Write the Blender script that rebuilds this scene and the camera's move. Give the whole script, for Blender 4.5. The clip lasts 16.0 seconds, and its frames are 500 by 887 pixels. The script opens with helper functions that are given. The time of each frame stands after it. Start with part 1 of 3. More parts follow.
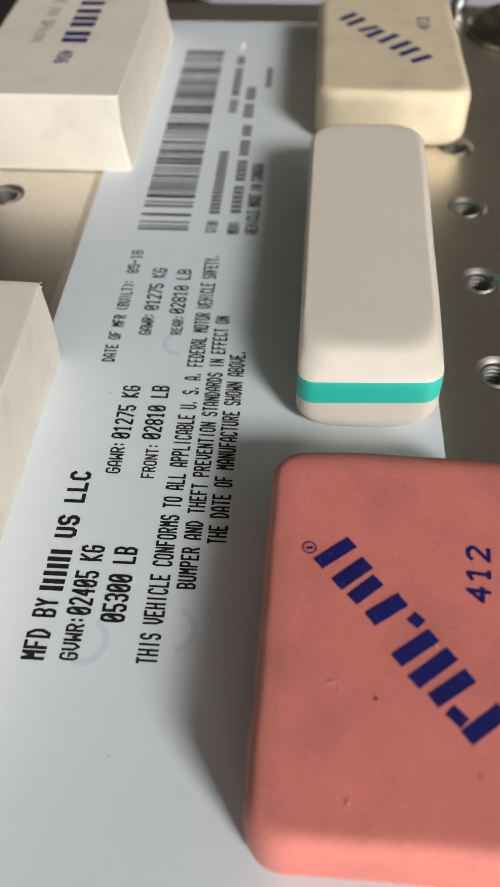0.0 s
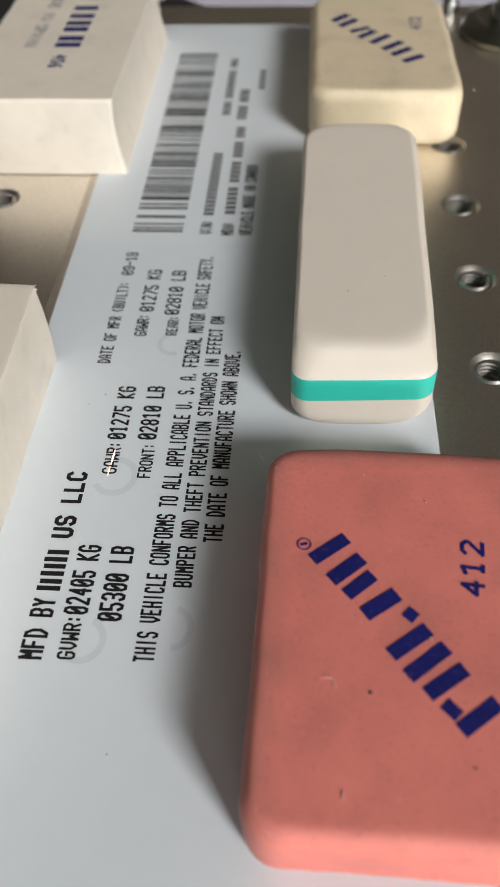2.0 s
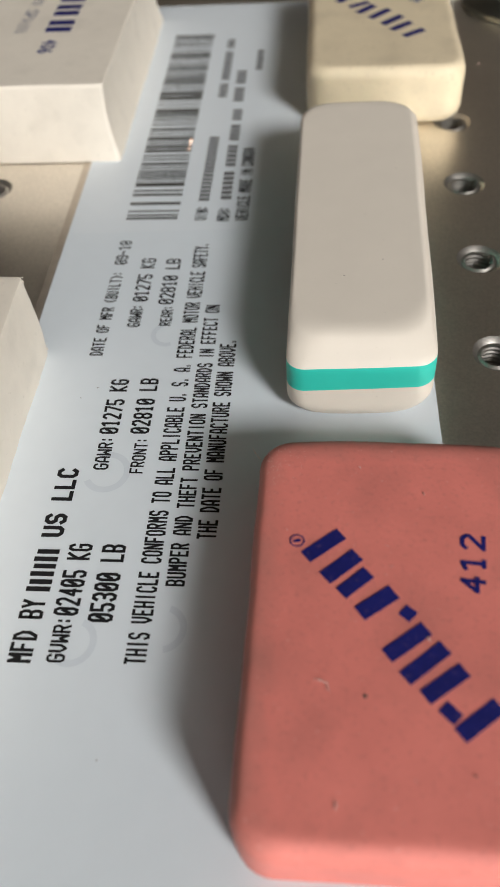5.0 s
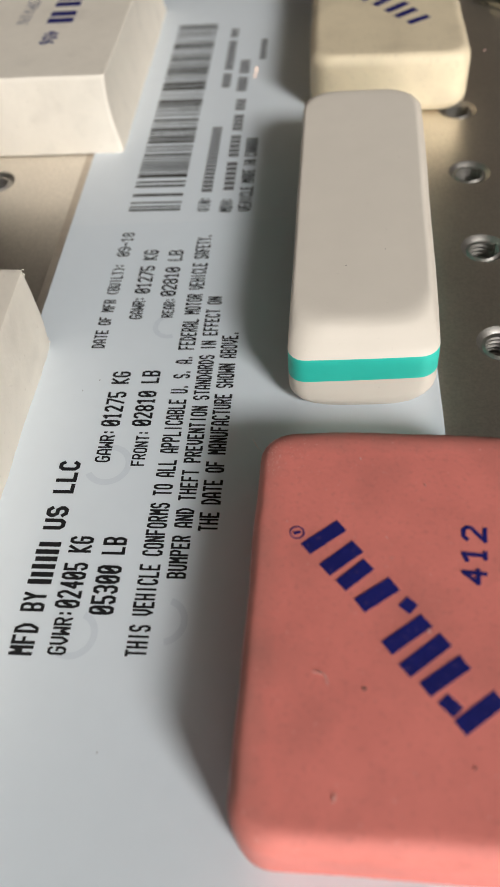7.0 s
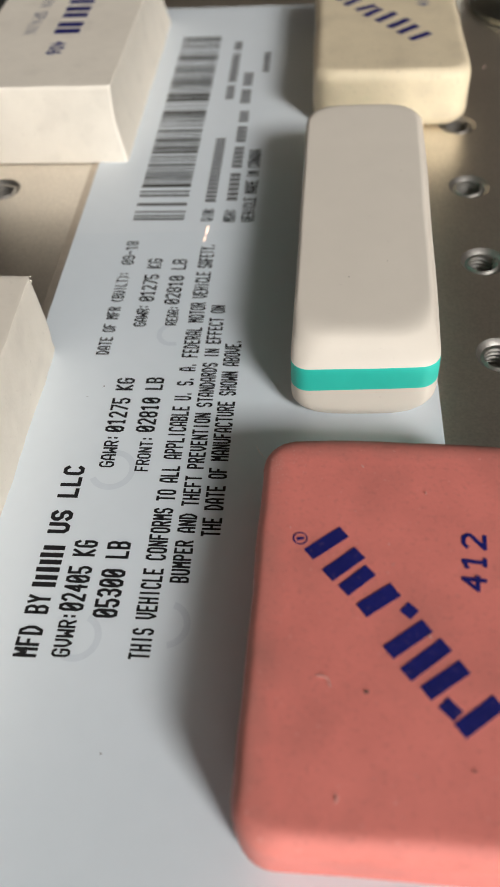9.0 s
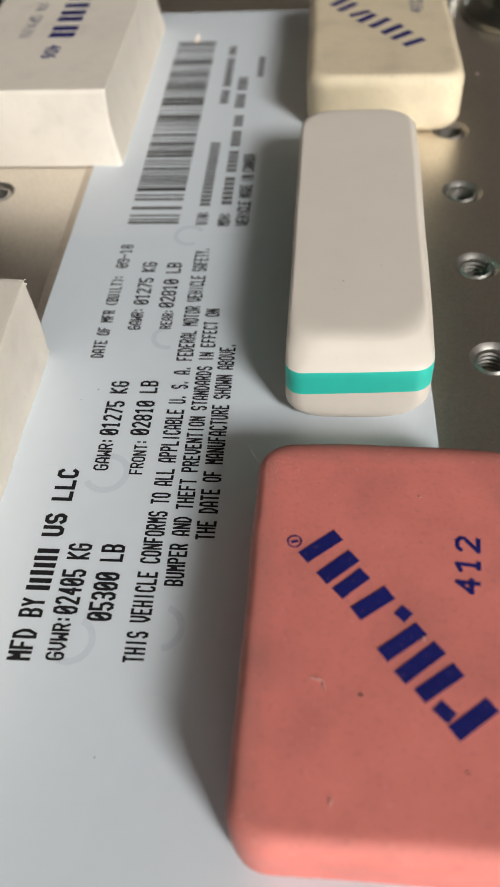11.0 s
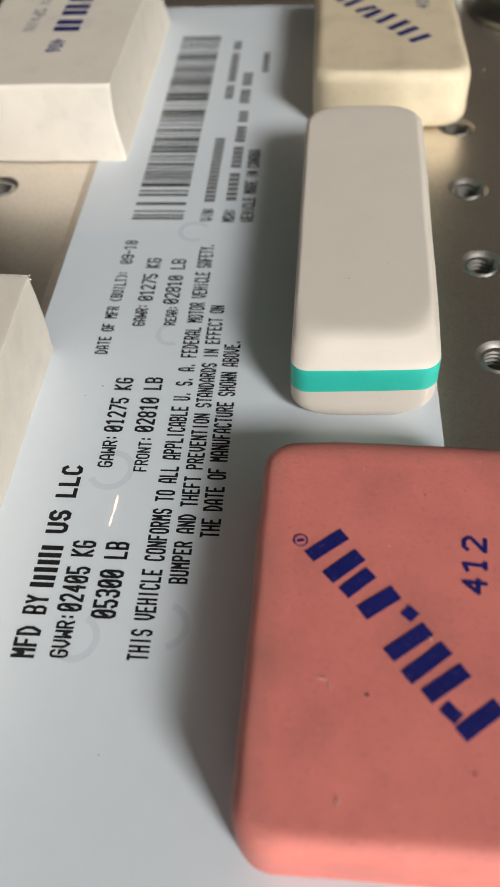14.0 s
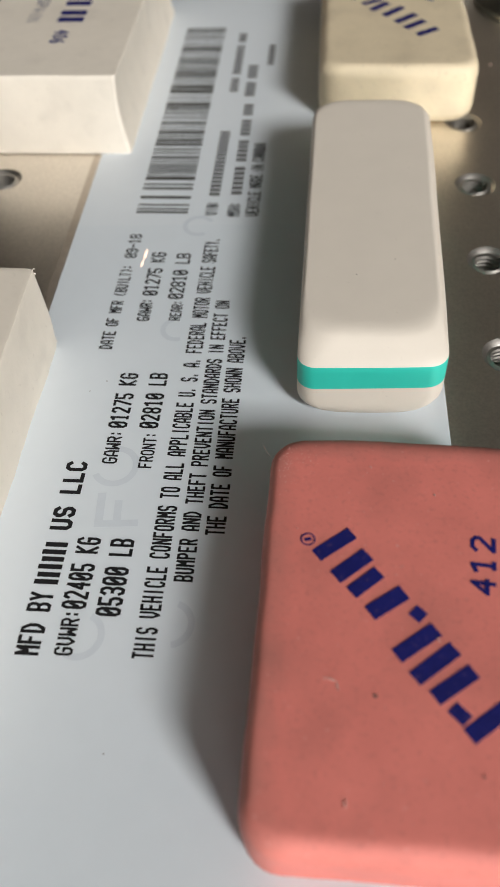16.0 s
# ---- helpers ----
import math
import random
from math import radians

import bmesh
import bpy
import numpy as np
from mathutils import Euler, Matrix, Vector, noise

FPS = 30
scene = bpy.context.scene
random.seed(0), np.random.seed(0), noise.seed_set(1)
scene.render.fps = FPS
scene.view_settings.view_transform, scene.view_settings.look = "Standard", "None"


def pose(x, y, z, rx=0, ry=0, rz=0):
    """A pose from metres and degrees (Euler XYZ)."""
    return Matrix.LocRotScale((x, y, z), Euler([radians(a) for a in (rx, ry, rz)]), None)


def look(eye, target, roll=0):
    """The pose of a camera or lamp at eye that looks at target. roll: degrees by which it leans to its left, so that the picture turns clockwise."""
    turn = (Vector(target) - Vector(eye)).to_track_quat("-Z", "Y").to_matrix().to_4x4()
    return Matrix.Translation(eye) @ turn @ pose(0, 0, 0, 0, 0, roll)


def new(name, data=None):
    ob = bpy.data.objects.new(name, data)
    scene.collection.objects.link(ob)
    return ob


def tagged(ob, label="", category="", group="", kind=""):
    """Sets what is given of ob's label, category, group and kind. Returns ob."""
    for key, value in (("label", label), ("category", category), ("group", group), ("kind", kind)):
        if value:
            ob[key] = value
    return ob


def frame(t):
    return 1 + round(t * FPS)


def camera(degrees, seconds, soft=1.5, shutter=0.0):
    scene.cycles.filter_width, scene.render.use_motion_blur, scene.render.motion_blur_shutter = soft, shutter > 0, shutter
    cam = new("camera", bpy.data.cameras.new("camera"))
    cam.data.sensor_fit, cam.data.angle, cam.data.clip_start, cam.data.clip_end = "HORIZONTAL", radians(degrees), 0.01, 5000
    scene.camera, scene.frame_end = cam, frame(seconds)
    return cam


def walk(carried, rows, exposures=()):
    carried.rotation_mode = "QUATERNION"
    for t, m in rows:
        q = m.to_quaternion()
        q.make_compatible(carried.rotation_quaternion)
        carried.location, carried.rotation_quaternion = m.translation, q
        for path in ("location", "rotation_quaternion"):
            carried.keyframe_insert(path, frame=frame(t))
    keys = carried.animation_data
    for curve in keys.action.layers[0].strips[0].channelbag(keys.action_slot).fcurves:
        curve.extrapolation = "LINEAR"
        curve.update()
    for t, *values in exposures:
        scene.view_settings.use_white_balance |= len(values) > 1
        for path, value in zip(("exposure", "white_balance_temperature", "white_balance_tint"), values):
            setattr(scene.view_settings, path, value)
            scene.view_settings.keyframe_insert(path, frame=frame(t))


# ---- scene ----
# ---------------- camera ----------------
MM = 0.001
cam = camera(36.1, 16.0, soft=1.45)
cam.data.dof.use_dof = True
cam.data.dof.focus_distance = 0.112
cam.data.dof.aperture_fstop = 33.0
# seconds, eye in millimetres, yaw to the left, pitch up, roll
PATH = [
    (0, -0.93, 5.09, 92.28, 4.99, -49.78, -1.45),
    (0.5, -0.51, 5.20, 92.16, 5.00, -49.77, -1.59),
    (1, -0.19, 5.29, 92.11, 5.05, -49.83, -1.77),
    (1.5, 0.00, 5.35, 91.94, 5.13, -49.81, -1.93),
    (2, 0.18, 4.31, 92.20, 5.22, -49.54, -2.35),
    (2.5, 2.18, 3.21, 92.12, 5.45, -49.15, -3.14),
    (3, 1.77, 3.11, 92.22, 5.68, -48.81, -3.44),
    (3.5, 2.43, 3.59, 91.67, 5.94, -48.95, -3.74),
    (4, 2.63, 5.33, 90.65, 6.37, -49.47, -4.15),
    (6.5, 4.39, 8.00, 89.39, 8.34, -50.89, -6.04),
    (7, 4.47, 7.74, 89.23, 8.57, -50.87, -6.26),
    (7.5, 4.37, 7.51, 89.36, 8.63, -50.74, -6.26),
    (8, 4.29, 7.68, 89.61, 8.45, -50.68, -6.02),
    (8.5, 3.32, 6.87, 90.15, 8.14, -50.53, -5.38),
    (9, 3.24, 6.49, 90.44, 7.70, -50.30, -4.90),
    (11.5, 3.01, 6.19, 90.59, 6.80, -50.06, -4.12),
    (12, 2.95, 6.00, 90.69, 6.75, -50.08, -4.05),
    (12.5, 2.95, 6.16, 90.60, 6.88, -50.13, -4.07),
    (13, 2.51, 7.35, 89.98, 7.16, -50.37, -4.16),
    (13.5, 1.76, 6.37, 90.32, 7.13, -50.52, -3.97),
    (14, 2.28, 6.72, 90.38, 6.89, -50.35, -3.87),
    (14.5, 2.17, 7.43, 90.05, 6.63, -50.54, -3.68),
    (15, 1.80, 7.10, 90.27, 6.88, -50.68, -3.73),
    (15.5, 1.45, 7.24, 90.29, 6.75, -50.68, -3.45),
    (16, 1.16, 7.53, 90.17, 6.78, -50.84, -3.42),
]
walk(cam, [(t, pose(x * MM, y * MM, z * MM) @ pose(0, 0, 0, 90 + pitch, 0, yaw) @ pose(0, 0, 0, 0, 0, roll))
           for t, x, y, z, yaw, pitch, roll in PATH])

# ---------------- light ----------------
WIN_X, WIN_Y, WIN_Z, WIN_W, WIN_H = 1.60, -2.0, 1.75, 0.80, 0.80
world = bpy.data.worlds.new("daylight")
scene.world = world
world.use_nodes = True
wn = world.node_tree.nodes
sky = wn.new("ShaderNodeTexSky")
sky.sky_type, sky.sun_disc = "NISHITA", False
sky.sun_elevation, sky.sun_rotation = radians(35), radians(150)
wn["Background"].inputs["Strength"].default_value = 0.1
world.node_tree.links.new(sky.outputs["Color"], wn["Background"].inputs["Color"])

# low fill light, added behind the viewpoint to brighten the near faces
LOW_X, LOW_Z, LOW_W, LOW_H = 0.25, 0.27, 1.1, 0.4


def opening_light(x, z, width, height, watts):
    data = bpy.data.lights.new("window_or_fill_light", "AREA")
    data.shape, data.size, data.size_y = "RECTANGLE", width, height
    data.energy, data.color = watts, (1.0, 0.985, 0.955)
    new("window_or_fill_light", data).matrix_world = look((x, WIN_Y + 0.02, z), (x, 0.0, z))


opening_light(WIN_X, WIN_Z, WIN_W, WIN_H, 133.0)
opening_light(LOW_X, LOW_Z, LOW_W, LOW_H, 16.0)


# ---------------- materials ----------------
def node_material(name, base, rough=0.5, metal=0.0, tone=0.06, scale=400.0, big=60.0, bump=0.05, bump_scale=2500.0, **more):
    """Principled surface with two scales of tone, uneven gloss and a fine relief; scales per metre."""
    m = bpy.data.materials.new(name)
    m.use_nodes = True
    n, link = m.node_tree.nodes, m.node_tree.links.new
    b = n["Principled BSDF"]
    b.inputs["Roughness"].default_value, b.inputs["Metallic"].default_value = rough, metal
    for key, value in more.items():
        b.inputs[key.replace("_", " ")].default_value = value
    co = n.new("ShaderNodeTexCoord")
    outs = []
    for s, d in ((scale, 4), (big, 3)):
        t = n.new("ShaderNodeTexNoise")
        t.inputs["Scale"].default_value, t.inputs["Detail"].default_value = s, d
        link(co.outputs["Object"], t.inputs["Vector"])
        outs.append(t)
    mix = n.new("ShaderNodeMath")
    mix.operation = "ADD"
    link(outs[0].outputs["Fac"], mix.inputs[0])
    link(outs[1].outputs["Fac"], mix.inputs[1])
    ramp = n.new("ShaderNodeMapRange")
    ramp.inputs["From Min"].default_value, ramp.inputs["From Max"].default_value = 0.6, 1.4
    ramp.inputs["To Min"].default_value, ramp.inputs["To Max"].default_value = 1 - tone, 1 + tone
    link(mix.outputs[0], ramp.inputs["Value"])
    tint = n.new("ShaderNodeVectorMath")
    tint.operation = "SCALE"
    tint.inputs[0].default_value = base
    link(ramp.outputs["Result"], tint.inputs["Scale"])
    link(tint.outputs["Vector"], b.inputs["Base Color"])
    fine = n.new("ShaderNodeTexNoise")
    fine.inputs["Scale"].default_value, fine.inputs["Detail"].default_value = bump_scale, 3
    link(co.outputs["Object"], fine.inputs["Vector"])
    bp = n.new("ShaderNodeBump")
    bp.inputs["Strength"].default_value, bp.inputs["Distance"].default_value = bump, 0.0003
    link(fine.outputs["Fac"], bp.inputs["Height"])
    link(bp.outputs["Normal"], b.inputs["Normal"])
    return m


def add_stains(m, color, scale, low, high, amount, detail=5):
    """Blotches of another colour where a noise is high."""
    n, link = m.node_tree.nodes, m.node_tree.links.new
    b = n["Principled BSDF"]
    old = b.inputs["Base Color"].links[0].from_socket
    co, t, r, mix = n.new("ShaderNodeTexCoord"), n.new("ShaderNodeTexNoise"), n.new("ShaderNodeMapRange"), n.new("ShaderNodeMix")
    mix.data_type = "RGBA"
    t.inputs["Scale"].default_value, t.inputs["Detail"].default_value = scale, detail
    r.inputs["From Min"].default_value, r.inputs["From Max"].default_value = low, high
    r.inputs["To Max"].default_value = amount
    link(co.outputs["Object"], t.inputs["Vector"])
    link(t.outputs["Fac"], r.inputs["Value"])
    link(r.outputs["Result"], mix.inputs["Factor"])
    link(old, mix.inputs["A"])
    mix.inputs["B"].default_value = (*color, 1)
    link(mix.outputs["Result"], b.inputs["Base Color"])
    return m


def brushed_metal(name, base, rough):
    """Ground aluminium with fine scratches along x and cloudy gloss."""
    m = node_material(name, base, rough, 1.0, 0.16, 2200, 25, 0.02)
    n, link = m.node_tree.nodes, m.node_tree.links.new
    b = n["Principled BSDF"]
    co, mp, t = n.new("ShaderNodeTexCoord"), n.new("ShaderNodeMapping"), n.new("ShaderNodeTexNoise")
    mp.inputs["Scale"].default_value = (60, 5000, 60)
    t.inputs["Scale"].default_value, t.inputs["Detail"].default_value = 1.0, 4
    link(co.outputs["Object"], mp.inputs["Vector"])
    link(mp.outputs["Vector"], t.inputs["Vector"])
    r = n.new("ShaderNodeMapRange")
    r.inputs["To Min"].default_value, r.inputs["To Max"].default_value = rough - 0.06, rough + 0.08
    link(t.outputs["Fac"], r.inputs["Value"])
    link(r.outputs["Result"], b.inputs["Roughness"])
    bp = n.new("ShaderNodeBump")
    bp.inputs["Strength"].default_value, bp.inputs["Distance"].default_value = 0.12, 0.00005
    link(t.outputs["Fac"], bp.inputs["Height"])
    link(bp.outputs["Normal"], b.inputs["Normal"])
    return m


def glow(name, color, strength):
    m = bpy.data.materials.new(name)
    m.use_nodes = True
    b = m.node_tree.nodes["Principled BSDF"]
    b.inputs["Base Color"].default_value = (0.8, 0.6, 0.5, 1)
    b.inputs["Emission Color"].default_value = (*color, 1)
    b.inputs["Emission Strength"].default_value = strength
    return m


M_LABEL = node_material("label_vinyl", (0.755, 0.812, 0.865), 0.32, 0, 0.015, 300, 30, 0.02, 1500)
M_INK = node_material("black_print", (0.012, 0.012, 0.014), 0.6, 0, 0.2, 900, 90, 0.02, Specular_IOR_Level=0.25)
M_FADED = node_material("faded_print", (0.12, 0.12, 0.125), 0.5, 0, 0.2, 900, 90, 0.02)
M_BAR = node_material("grey_black_print", (0.06, 0.06, 0.058), 0.45, 0, 0.2, 900, 90, 0.02)
M_FAINT = node_material("laser_etch", (0.66, 0.72, 0.785), 0.5, 0, 0.03, 800, 90, 0.05)
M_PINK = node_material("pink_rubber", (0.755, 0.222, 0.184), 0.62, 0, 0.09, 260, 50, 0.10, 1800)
M_WHITE = node_material("white_vinyl_rubber", (0.81, 0.74, 0.65), 0.5, 0, 0.025, 200, 40, 0.05, 1500)
M_TEAL = node_material("teal_rubber_layer", (0.038, 0.66, 0.54), 0.5, 0, 0.05, 300, 60, 0.04)
M_CREAM = node_material("cream_rubber", (0.775, 0.655, 0.465), 0.6, 0, 0.06, 260, 50, 0.08, 1800)
M_BLOCK = node_material("offwhite_plastic_rubber", (0.85, 0.78, 0.68), 0.6, 0, 0.04, 300, 70, 0.09, 1500)
M_BLUE = node_material("blue_print", (0.011, 0.013, 0.135), 0.55, 0, 0.25, 1500, 200, 0.05, Specular_IOR_Level=0.3)
M_GREYBLUE = node_material("grey_blue_print", (0.20, 0.20, 0.27), 0.5, 0, 0.2, 1500, 200, 0.05)
M_DULLBLUE = node_material("dull_blue_print", (0.055, 0.06, 0.20), 0.5, 0, 0.2, 1500, 200, 0.05)
M_SPECK = node_material("dark_speck", (0.13, 0.09, 0.075), 0.7, 0, 0.2)
M_GREY_SPECK = node_material("greyish_speck", (0.45, 0.39, 0.34), 0.7, 0, 0.2)
M_CRUMB = node_material("pale_crumb", (0.68, 0.46, 0.41), 0.7, 0, 0.1)
M_METAL = brushed_metal("ground_aluminium", (0.82, 0.77, 0.70), 0.37)
# darker copy of the plate metal, with the holes' shade in its colour
M_BORE = node_material("darkened_bore", (0.50, 0.48, 0.45), 0.44, 1.0, 0.2, 2500, 300, 0.1)
M_EDGE_STRIP = node_material("amber_edge_strip", (0.60, 0.53, 0.45), 0.42, 0.8, 0.12, 600, 80, 0.05)
M_STEEL = node_material("zinc_steel", (0.45, 0.455, 0.44), 0.33, 1.0, 0.1, 600, 80, 0.05)
M_DARK_STEEL = node_material("oiled_dark_steel", (0.42, 0.43, 0.385), 0.33, 1.0, 0.15, 600, 80, 0.05)
M_PAPER = node_material("lilac_white_paper", (0.70, 0.68, 0.80), 0.7, 0, 0.03, 200, 20, 0.05)
M_BENCH = node_material("dark_bench_mat", (0.025, 0.024, 0.026), 0.55, 0, 0.2, 200, 20, 0.1)
M_WALL = node_material("painted_wall", (0.076, 0.060, 0.043), 0.8, 0, 0.04, 20, 2, 0.05, 200)
M_CEIL = node_material("painted_ceiling", (0.080, 0.067, 0.052), 0.85, 0, 0.03, 20, 2, 0.05, 200)
M_FLOOR = node_material("concrete_floor", (0.22, 0.20, 0.18), 0.7, 0, 0.12, 30, 3, 0.1, 200)
M_FRAME = node_material("white_window_paint", (0.75, 0.75, 0.73), 0.5, 0, 0.03, 60, 6, 0.05, 400)


def add_rim_grime_and_shade(m, color, cx, cy, hx, hy, start, amount):
    """Handling grime rubbed into the rim of a block round (cx, cy), with its edge shade painted in, broken up by noise;
    metres.
    """
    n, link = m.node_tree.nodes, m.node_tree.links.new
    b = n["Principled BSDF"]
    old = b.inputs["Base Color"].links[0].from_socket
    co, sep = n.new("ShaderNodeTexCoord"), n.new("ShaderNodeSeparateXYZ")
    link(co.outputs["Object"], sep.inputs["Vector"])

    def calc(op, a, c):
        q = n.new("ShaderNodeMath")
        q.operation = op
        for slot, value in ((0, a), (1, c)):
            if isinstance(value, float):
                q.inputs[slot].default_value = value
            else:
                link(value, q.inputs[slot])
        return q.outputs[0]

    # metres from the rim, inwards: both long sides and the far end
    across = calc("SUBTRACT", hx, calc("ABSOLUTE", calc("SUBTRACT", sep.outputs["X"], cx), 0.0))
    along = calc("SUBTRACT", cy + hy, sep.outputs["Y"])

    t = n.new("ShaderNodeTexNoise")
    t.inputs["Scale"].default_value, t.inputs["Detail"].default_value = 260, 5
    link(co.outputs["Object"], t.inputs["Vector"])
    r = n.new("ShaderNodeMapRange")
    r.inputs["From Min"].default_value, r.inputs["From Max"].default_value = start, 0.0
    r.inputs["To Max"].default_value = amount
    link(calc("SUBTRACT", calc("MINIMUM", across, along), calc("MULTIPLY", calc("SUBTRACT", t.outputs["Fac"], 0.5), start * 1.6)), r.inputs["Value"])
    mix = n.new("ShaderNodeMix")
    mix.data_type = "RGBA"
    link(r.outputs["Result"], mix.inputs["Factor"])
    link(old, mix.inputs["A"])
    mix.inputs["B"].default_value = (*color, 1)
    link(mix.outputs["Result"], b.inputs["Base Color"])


# the rim colour holds both grime and the shade of the turned-away edge
add_rim_grime_and_shade(M_PINK, (0.27, 0.145, 0.12), 0.0131, 0.0471, 0.0171, 0.0250, 0.0040, 0.52)
add_stains(M_PINK, (0.30, 0.12, 0.10), 90, 0.48, 0.78, 0.45)
add_stains(M_PINK, (0.30, 0.10, 0.09), 1500, 0.55, 0.75, 0.22, 3)
add_stains(M_PINK, (0.80, 0.45, 0.40), 1900, 0.72, 0.78, 0.4, 1)
add_stains(M_CREAM, (0.40, 0.33, 0.24), 130, 0.51, 0.78, 0.36)
add_stains(M_CREAM, (0.30, 0.24, 0.17), 1100, 0.6, 0.76, 0.25, 2)
add_stains(M_BLOCK, (0.50, 0.45, 0.39), 150, 0.55, 0.8, 0.35)
add_stains(M_BLOCK, (0.40, 0.34, 0.28), 900, 0.68, 0.78, 0.2, 2)
add_stains(M_WHITE, (0.50, 0.44, 0.38), 1000, 0.70, 0.78, 0.2, 2)
add_stains(M_BLUE, (0.10, 0.06, 0.16), 1600, 0.60, 0.75, 0.5, 3)
add_stains(M_BLUE, (0.26, 0.13, 0.24), 520, 0.66, 0.76, 0.4, 4)
M_FILM = node_material("clear_film_on_vinyl", (0.735, 0.797, 0.853), 0.28, 0, 0.015, 300, 30, 0.02, 1500)
M_LASER = glow("laser_glow", (1.0, 0.66, 0.47), 2.2)


# ---------------- mesh helpers (millimetres in, metres out) ----------------
def mesh_object(name, verts, faces, material, parent=None, label="", smooth=True):
    me = bpy.data.meshes.new(name)
    me.from_pydata([(x * MM, y * MM, z * MM) for x, y, z in verts], [], faces)
    me.materials.append(material)
    if smooth:
        me.polygons.foreach_set("use_smooth", [True] * len(me.polygons))
        me.set_sharp_from_angle(angle=radians(40))
    me.update()
    ob = new(name, me)
    ob.parent = parent
    if label:
        tagged(ob, label)
    return ob


def thing(name, label, category, kind="", group=""):
    return tagged(new(name), label, category, group, kind)


def box_mesh(x0, x1, y0, y1, z0, z1):
    v = [(x, y, z) for z in (z0, z1) for y in (y0, y1) for x in (x0, x1)]
    f = [(0, 2, 3, 1), (4, 5, 7, 6), (0, 1, 5, 4), (2, 6, 7, 3), (0, 4, 6, 2), (1, 3, 7, 5)]
    return v, f


def join(parts):
    verts, faces = [], []
    for v, f in parts:
        o = len(verts)
        verts += v
        faces += [tuple(i + o for i in one) for one in f]
    return verts, faces


def slab(points, z0, z1):
    """A flat prism over a convex outline of (x, y)."""
    n = len(points)
    v = [(x, y, z0) for x, y in points] + [(x, y, z1) for x, y in points]
    f = [tuple(range(n - 1, -1, -1)), tuple(range(n, 2 * n))]
    f += [(i, (i + 1) % n, n + (i + 1) % n, n + i) for i in range(n)]
    return v, f


def outline(hx, hy, r, corner=7, side=9):
    """A rounded rectangle round the origin, counter-clockwise."""
    r = max(min(r, hx, hy), 0.05)
    pts = []
    ends = [(hx - r, -hy + r, -90), (hx - r, hy - r, 0), (-hx + r, hy - r, 90), (-hx + r, -hy + r, 180)]
    for k, (cx, cy, a0) in enumerate(ends):
        arc = [(cx + r * math.cos(radians(a0 + 90 * i / corner)), cy + r * math.sin(radians(a0 + 90 * i / corner))) for i in range(corner + 1)]
        pts += arc
        nx, ny, na = ends[(k + 1) % 4]
        bx, by = nx + r * math.cos(radians(na)), ny + r * math.sin(radians(na))
        ax, ay = arc[-1]
        pts += [(ax + (bx - ax) * i / side, ay + (by - ay) * i / side) for i in range(1, side)]
    return pts


def rounded_profile(height, edge, z0=0.0, steps=6):
    low = [(edge * (1 - math.sin(radians(90 * k / steps))), z0 + edge * (1 - math.cos(radians(90 * k / steps)))) for k in range(steps + 1)]
    mid = [(0.0, z0 + edge + (height - 2 * edge) * k / 6) for k in range(1, 6)]
    return low + mid + [(i, 2 * z0 + height - z) for i, z in reversed(low)]


def soft_block(width, length, corner, profile, wobble=0.12, freq=0.12, seed=0, cap=True, rough=0.0, side=1.0, end=1.0, rear=1.0, turn=-0.3, segs=9, coarse=0.0):
    """A block with rounded plan and the given side profile of (inset, height), slightly uneven."""
    rings = []
    for i, z in profile:
        front, back = i * end, i * rear
        ring = outline(width / 2 - i * side, length / 2 - (front + back) / 2, corner + i * turn, side=segs)
        rings.append([(x, y + (front - back) / 2, z) for x, y in ring])
    n = len(rings[0])
    if cap:
        inset, top = profile[-1]
        edge = rings[-1]
        mid = (min(y for _, y, _ in edge) + max(y for _, y, _ in edge)) / 2
        for s in (0.97, 0.92, 0.84, 0.7, 0.5, 0.25):
            rings.append([(x * s, mid + (y - mid) * s, top) for x, y, _ in edge])
        inset, low = profile[0]
        rings.insert(0, [(x * 0.5, y * 0.5, low) for x, y, _ in rings[0]])
    verts = []
    for ring in rings:
        for x, y, z in ring:
            p = Vector((x * freq + seed, y * freq - seed, z * freq))
            d = noise.noise_vector(p) * wobble
            if rough:
                d += noise.noise_vector(p * 9) * rough
            if coarse:
                d += noise.noise_vector(p * 3.5) * coarse
            k = min(1.0, z / 2.0)
            verts.append((x + d.x, y + d.y, z + d.z * k * 0.3))
    faces = [(r * n + i, r * n + (i + 1) % n, (r + 1) * n + (i + 1) % n, (r + 1) * n + i) for r in range(len(rings) - 1) for i in range(n)]
    if cap:
        faces += [tuple(range(n - 1, -1, -1)), tuple(range((len(rings) - 1) * n, len(rings) * n))]
    return verts, faces


def tilted_bar(a, b, thick, z, high=0.05):
    """A flat printed bar from a to b."""
    d = (Vector(b) - Vector(a)).normalized() * 1.0
    s = Vector((-d.y, d.x)) * thick / 2
    a, b = Vector(a), Vector(b)
    return slab([tuple(a - s), tuple(b - s), tuple(b + s), tuple(a + s)], z, z + high)


# ---------------- printed characters ----------------
CHARS = "ABCDEFGHIJKLMNOPQRSTUVWXYZ0123456789.:()-#/"


